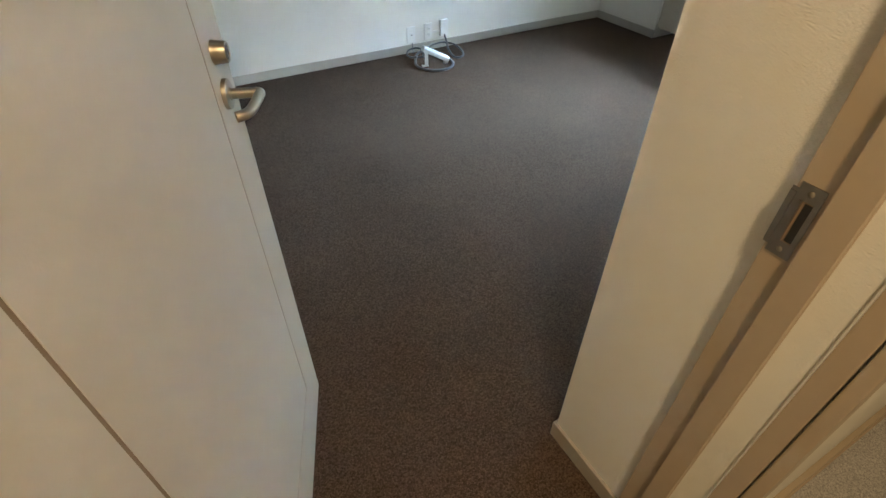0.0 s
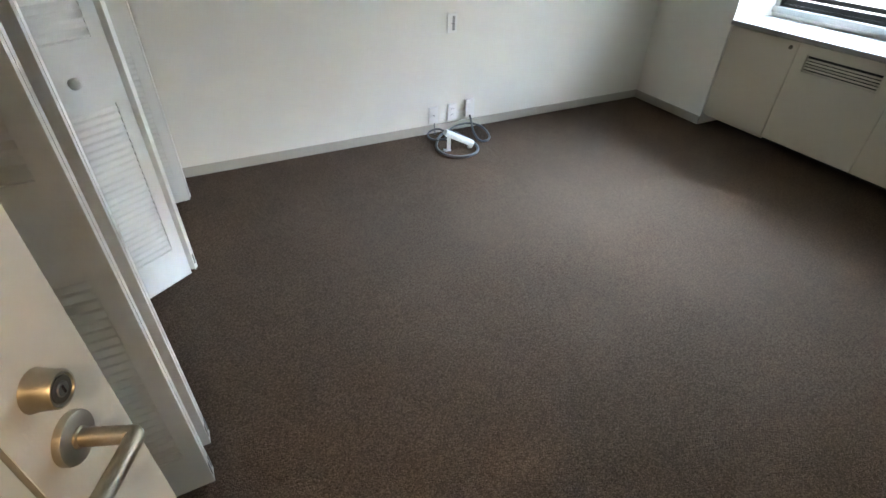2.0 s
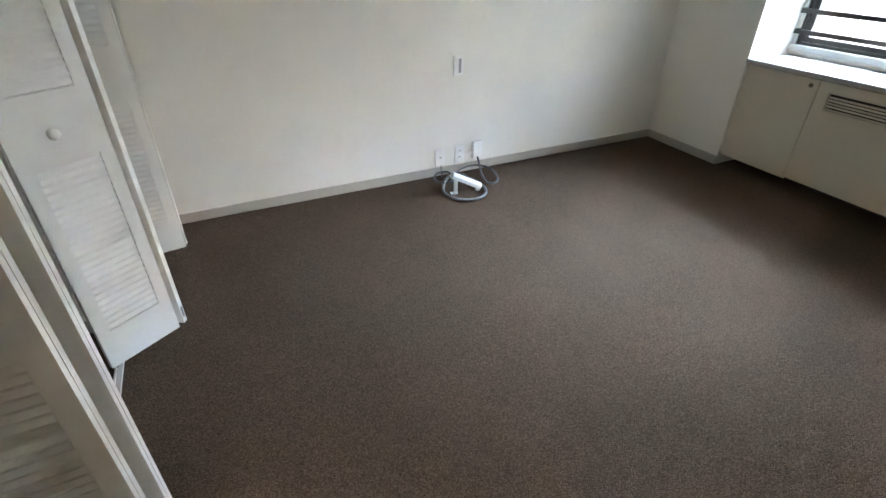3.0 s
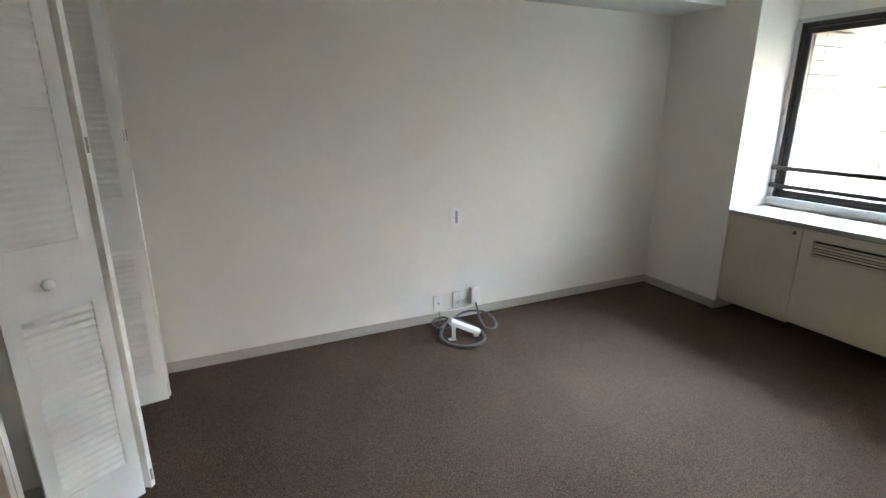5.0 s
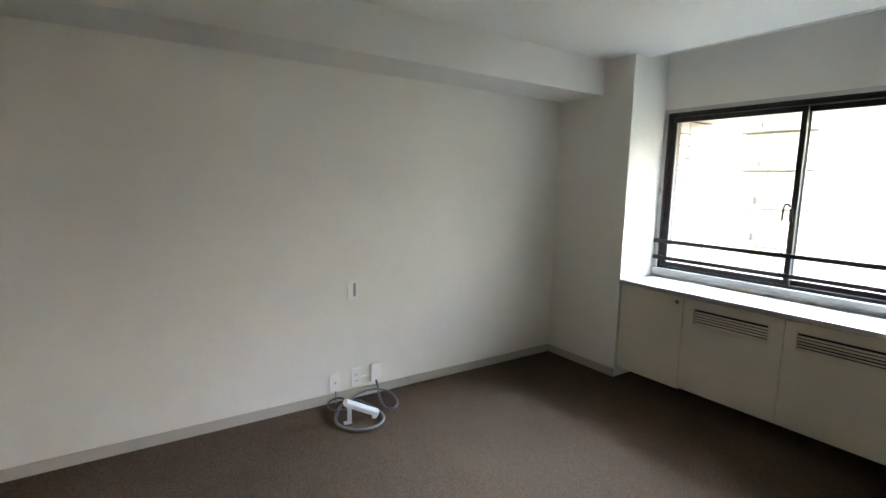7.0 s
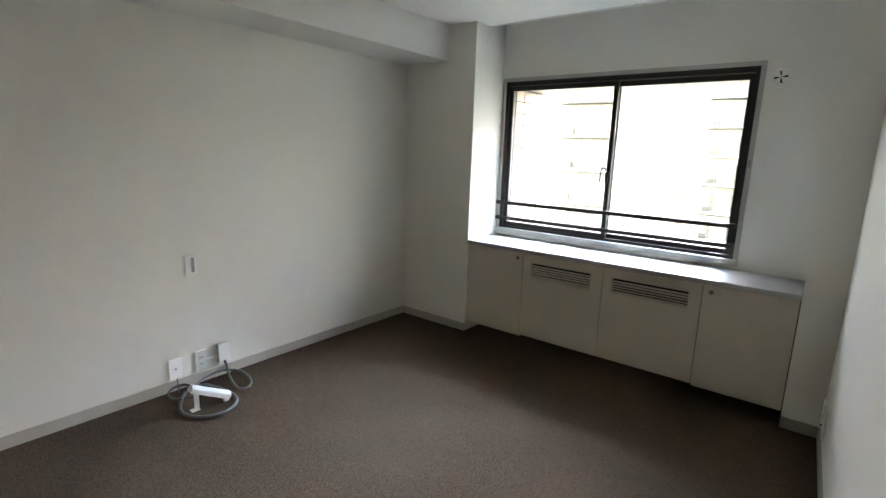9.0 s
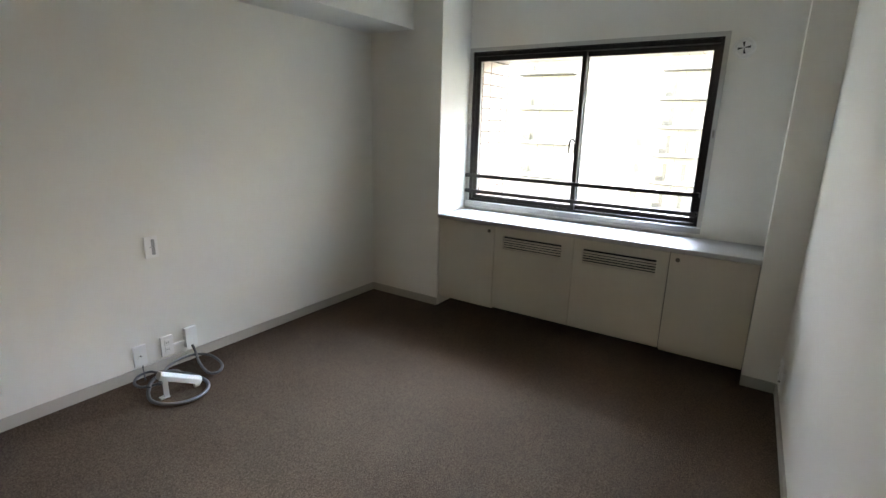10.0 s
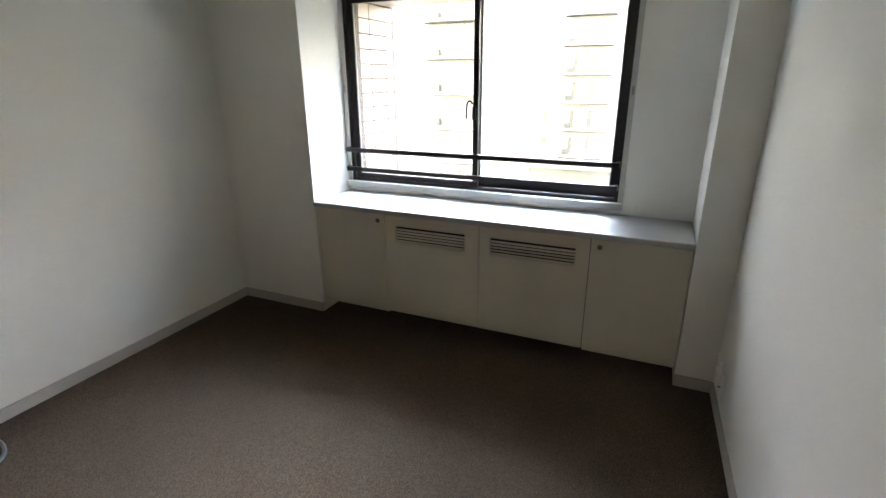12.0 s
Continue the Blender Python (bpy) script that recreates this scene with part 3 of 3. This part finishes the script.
def bifold_panel(parent, m, label=""):
    """One panel: x along its width, y its thickness, z up."""
    if not _shared:
        _shared["frame"] = to_mesh("panel", boxes((0, 0.045, 0, PT, PZ0, PZ1), (PW - 0.045, PW, 0, PT, PZ0, PZ1), (0.045, PW - 0.045, 0, PT, PZ0, 0.176),
                                                  (0.045, PW - 0.045, 0, PT, 0.820, 1.036), (0.045, PW - 0.045, 0, PT, 1.972, PZ1)), LOUVRE)
        _shared["core"] = to_mesh("core", boxes((0.045, PW - 0.045, 0.0065, PT - 0.0065, 0.176, 0.820), (0.045, PW - 0.045, 0.0065, PT - 0.0065, 1.036, 1.972)), LOUVRE)
        bm = bmesh.new()
        for face in (0, 1):
            ends = []
            for x in (0.045, PW - 0.045):
                ends.append([bm.verts.new((x, (0.001 + (0.0125 - yy) * 0.62) if not face else PT - 0.001 - (0.0125 - yy) * 0.62, zz * 1.5)) for yy, zz in ((0.0115, 0.0), (0.0125, 0.003), (0.0, 0.0165), (0.0, 0.0125))])
            for i in range(4):
                j = (i + 1) % 4
                bm.faces.new((ends[0][i], ends[0][j], ends[1][j], ends[1][i]))
            bm.faces.new(ends[0])
            bm.faces.new(ends[1])
        bmesh.ops.recalc_face_normals(bm, faces=bm.faces[:])
        _shared["slat"] = to_mesh("slat", bm, LOUVRE)
    p = part("panel", _shared["frame"], LOUVRE, parent, label, m=m)
    part("core", _shared["core"], LOUVRE, p)
    for z0, n in ((0.178, 24), (1.038, 35)):
        for i in range(n):
            part("slat", _shared["slat"], LOUVRE, p, m=pose(0, 0, z0 + i * 0.0266))
    return p


def bifold(pivot, apex, lead, knob=False):
    """A folded pair: pivot at the jamb, apex in the room, lead on the track."""
    t = thing("bifold_door", "white painted louvred bifold closet door folded half open" if knob else "white painted louvred bifold closet door folded flat", "closet door", pose(pivot[0], pivot[1], 0), "bifold closet doors")
    for n, (a, b) in enumerate(((pivot, apex), (lead, apex))):
        ang = math.degrees(math.atan2(b[1] - a[1], b[0] - a[0]))
        p = bifold_panel(t, pose(a[0] - pivot[0], a[1] - pivot[1], 0, 0, 0, ang) @ Matrix.Translation((0, PT + 0.003 if n == 0 else 0, 0)))
        for z in (0.045, 1.30, 1.98):
            part("hinge", boxes((PW - 0.001, PW + 0.002, 0.006, PT - 0.006, z, z + 0.05)), STEEL, p)
        part("pivot_pin", boxes((0.014, 0.022, 0.007, 0.015, 0.0, PZ0), (0.014, 0.022, 0.007, 0.015, PZ1, 2.05)), STEEL, p)
        if knob and n == 1:
            part("knob", lathe([(0.0, 0.036), (0.010, 0.035), (0.0170, 0.030), (0.0195, 0.023), (0.0170, 0.015), (0.009, 0.010), (0.008, 0.0)], 28), KNOB, p, "round white ceramic knob", smooth=50,
                 m=pose(0.127, 0.0, 0.918, 90))
    return t


bifold((-3.892, -0.870), (-3.648, -1.008), (-3.888, -1.165), True)
bifold((-3.888, -0.292), (-3.608, -0.320), (-3.888, -0.364), True)
bifold((-3.948, -1.942), (-3.663, -1.942), (-3.948, -1.945))
bifold((-3.950, -2.080), (-3.665, -2.078), (-3.950, -2.084))
for y0, y1 in ((-1.955, -0.865), (-2.60, -2.025), (-0.785, -0.26)):
    structure("door_track", boxes((-3.884, -3.878, y0, y1, 0.0, 0.012), (-3.862, -3.856, y0, y1, 0.0, 0.012), (-3.878, -3.862, y0, y1, 0.0, 0.003)), LOUVRE, "white metal double floor track")

# ---- doorway and entrance door ----
jamb = structure("door_frame_1", boxes((-3.0500, -3.0080, -3.4260, -3.3400, 0, 2.06), (-4.03, -3.913, -3.4260, -3.3400, 0, 2.06), (-3.913, -3.0500, -3.4260, -3.3400, 2.02, 2.06), bevel=0.002), JAMB, "beige painted door frame")
part("door_stop", boxes((-3.0630, -3.0500, -3.4255, -3.3850, 0, 2.02), (-3.913, -3.0640, -3.4255, -3.3850, 2.007, 2.02), bevel=0.0015), JAMB, jamb)
part("threshold", boxes((-3.913, -3.0500, -3.4200, -3.3840, 0.0, 0.006), bevel=0.001), STEEL, jamb)
outer = structure("door_frame_2", boxes((-3.0480, -2.9880, -3.5110, -3.4780, 0, 2.06), bevel=0.003), JAMB, "beige painted frame of a door in the hall")
part("frame_edge", boxes((-3.0500, -3.0280, -3.4780, -3.4750, 0, 2.06), bevel=0.001), TRIM, outer)
part("outer_post", boxes((-3.0480, -2.9880, -3.5360, -3.5140, 0, 2.06), bevel=0.003), JAMB, outer)

strike = thing("strike_plate", "worn brushed steel strike plate screwed to the door frame", "strike plate", pose(-3.0505, -3.3610, 1.0))
sb = boxes((-0.0015, 0.0, -0.016, -0.009, -0.055, 0.055), (-0.0015, 0.0, 0.009, 0.016, -0.055, 0.055), (-0.0015, 0.0, -0.009, 0.009, 0.032, 0.055), (-0.0015, 0.0, -0.009, 0.009, -0.055, -0.032), (-0.0015, 0.0, 0.016, 0.024, -0.045, 0.045))
part("plate", sb, STEEL, strike)
part("mortise", boxes((-0.0008, 0.0, -0.009, 0.009, -0.032, 0.032)), GROOVE, strike)
part("lip", boxes((-0.004, 0.0, 0.005, 0.009, -0.032, 0.032), (-0.0032, -0.0015, 0.016, 0.024, -0.040, 0.040), bevel=0.0006), STEEL, strike)
part("latch_pocket", boxes((-0.0012, -0.0006, -0.009, 0.001, -0.030, 0.030)), DARK, strike)
for z in (0.044, -0.044):
    part("screw", lathe([(0.0, 0.0012), (0.003, 0.001), (0.0042, 0.0)], 14), METAL, strike, smooth=40, m=pose(-0.0015, 0.0, z, 0, -90, 0))

LEAF = 0.82
ANG = 68.6
door = structure("door_1", boxes((0, LEAF, 0.002, 0.038, 0.008, 2.012), bevel=0.0015), DOOR_PAINT, "cream painted flush door with a routed line, standing open")
door.matrix_world = pose(-3.891, -3.346, 0, 0, 0, ANG)
gx0, gx1, gz0, gz1 = 0.124, LEAF - 0.124, 0.18, 1.86
G = 0.0065
part("face_panel", boxes((gx0 + G, gx1 - G, 0.0, 0.002, gz0 + G, gz1 - G), bevel=0.0008), DOOR_PAINT, door)
part("face_border", boxes((0.0, gx0, 0.0, 0.002, 0.008, 2.012), (gx1, LEAF, 0.0, 0.002, 0.008, 2.012), (gx0, gx1, 0.0, 0.002, 0.008, gz0), (gx0, gx1, 0.0, 0.002, gz1, 2.012)), DOOR_PAINT, door)
part("routed_line", boxes((gx0, gx0 + G, 0.0014, 0.0021, gz0, gz1), (gx1 - G, gx1, 0.0014, 0.0021, gz0, gz1), (gx0 + G, gx1 - G, 0.0014, 0.0021, gz0, gz0 + G), (gx0 + G, gx1 - G, 0.0014, 0.0021, gz1 - G, gz1)), GROOVE, door)
part("lock_faceplate", boxes((LEAF, LEAF + 0.0012, 0.009, 0.031, 0.95, 1.15)), STEEL, door)
for z in (0.22, 1.05, 1.82):
    part("hinge", lathe([(0.006, 0), (0.0065, 0.002), (0.0065, 0.098), (0.006, 0.1)], 14), STEEL, door, smooth=40, m=pose(-0.006, -0.004, z))

hx = LEAF - 0.073
lock = part("lock_cylinder", lathe([(0.0, 0.021), (0.0140, 0.021), (0.0150, 0.0238), (0.0166, 0.0238), (0.0178, 0.022), (0.0188, 0.007), (0.0205, 0.0)], 40), METAL, door, "round satin nickel cylinder", smooth=35, m=pose(hx, 0, 1.094, 90))
part("plug", lathe([(0.0, 0.0243), (0.0065, 0.0243), (0.0075, 0.0233), (0.0078, 0.021)], 24), STEEL, lock, smooth=35)
part("face_ring", lathe([(0.0, 0.0232), (0.0120, 0.0232), (0.0125, 0.0228), (0.0125, 0.0215)], 32), LOCK, lock, "dark recessed ring", smooth=35)
part("keyhole", boxes((-0.0012, 0.0012, -0.0042, 0.0042, 0.0242, 0.0248)), DARK, lock)

handle = part("door_handle", lathe([(0.0, 0.009), (0.0235, 0.009), (0.0262, 0.0075), (0.0268, 0.005), (0.0268, 0.0)], 44), METAL, door, "satin nickel lever handle on a round rose", smooth=35, m=pose(hx, 0, 1.021, 90))
part("neck", lathe([(0.0, 0.052), (0.0092, 0.052), (0.0095, 0.012), (0.0115, 0.0105), (0.0115, 0.009)], 28), METAL, handle, smooth=35)
lever = [(0.0, 0, 0.030), (0, 0, 0.050), (0.0, 0, 0.0575), (-0.004, 0, 0.0605), (-0.012, 0, 0.0605), (-0.04, 0, 0.0585), (-0.066, 0, 0.0560), (-0.078, 0, 0.0535), (-0.087, 0, 0.048), (-0.093, 0, 0.041), (-0.096, 0, 0.035)]
part("lever", tube(smooth_line(lever, 5), 0.0092, 16), METAL, handle, smooth=50)

# ---- outer tiles, last ----
tile_side = to_mesh("tile", boxes((-0.101, 0.101, -0.005, 0.0, -0.0435, 0.0435)), TILE)
for r in range(14):
    for x in (0.697, 0.909):
        part("tile", tile_side, TILE, wing, m=pose(x, -0.645, 0.645 + r * 0.0973))
    part("tile", to_mesh("tile", boxes((-0.05, 0.05, -0.005, 0.0, -0.0435, 0.0435)), TILE) if r == 0 else bpy.data.meshes["tile.001"], TILE, wing, m=pose(1.070, -0.645, 0.645 + r * 0.0973))
tile_under = to_mesh("tile", boxes((-0.101, 0.101, -0.0455, 0.0455, -0.005, 0.0)), TILE)
for r in range(36):
    for x in (0.697, 0.909):
        part("tile", tile_under, TILE, soffit, m=pose(x, -0.698 - r * 0.1, 1.971))
tile_end = to_mesh("tile", boxes((-0.05, 0.05, -0.0455, 0.0455, -0.005, 0.0)), TILE)
for r in range(36):
    part("tile", tile_end, TILE, soffit, m=pose(1.070, -0.698 - r * 0.1, 1.971))
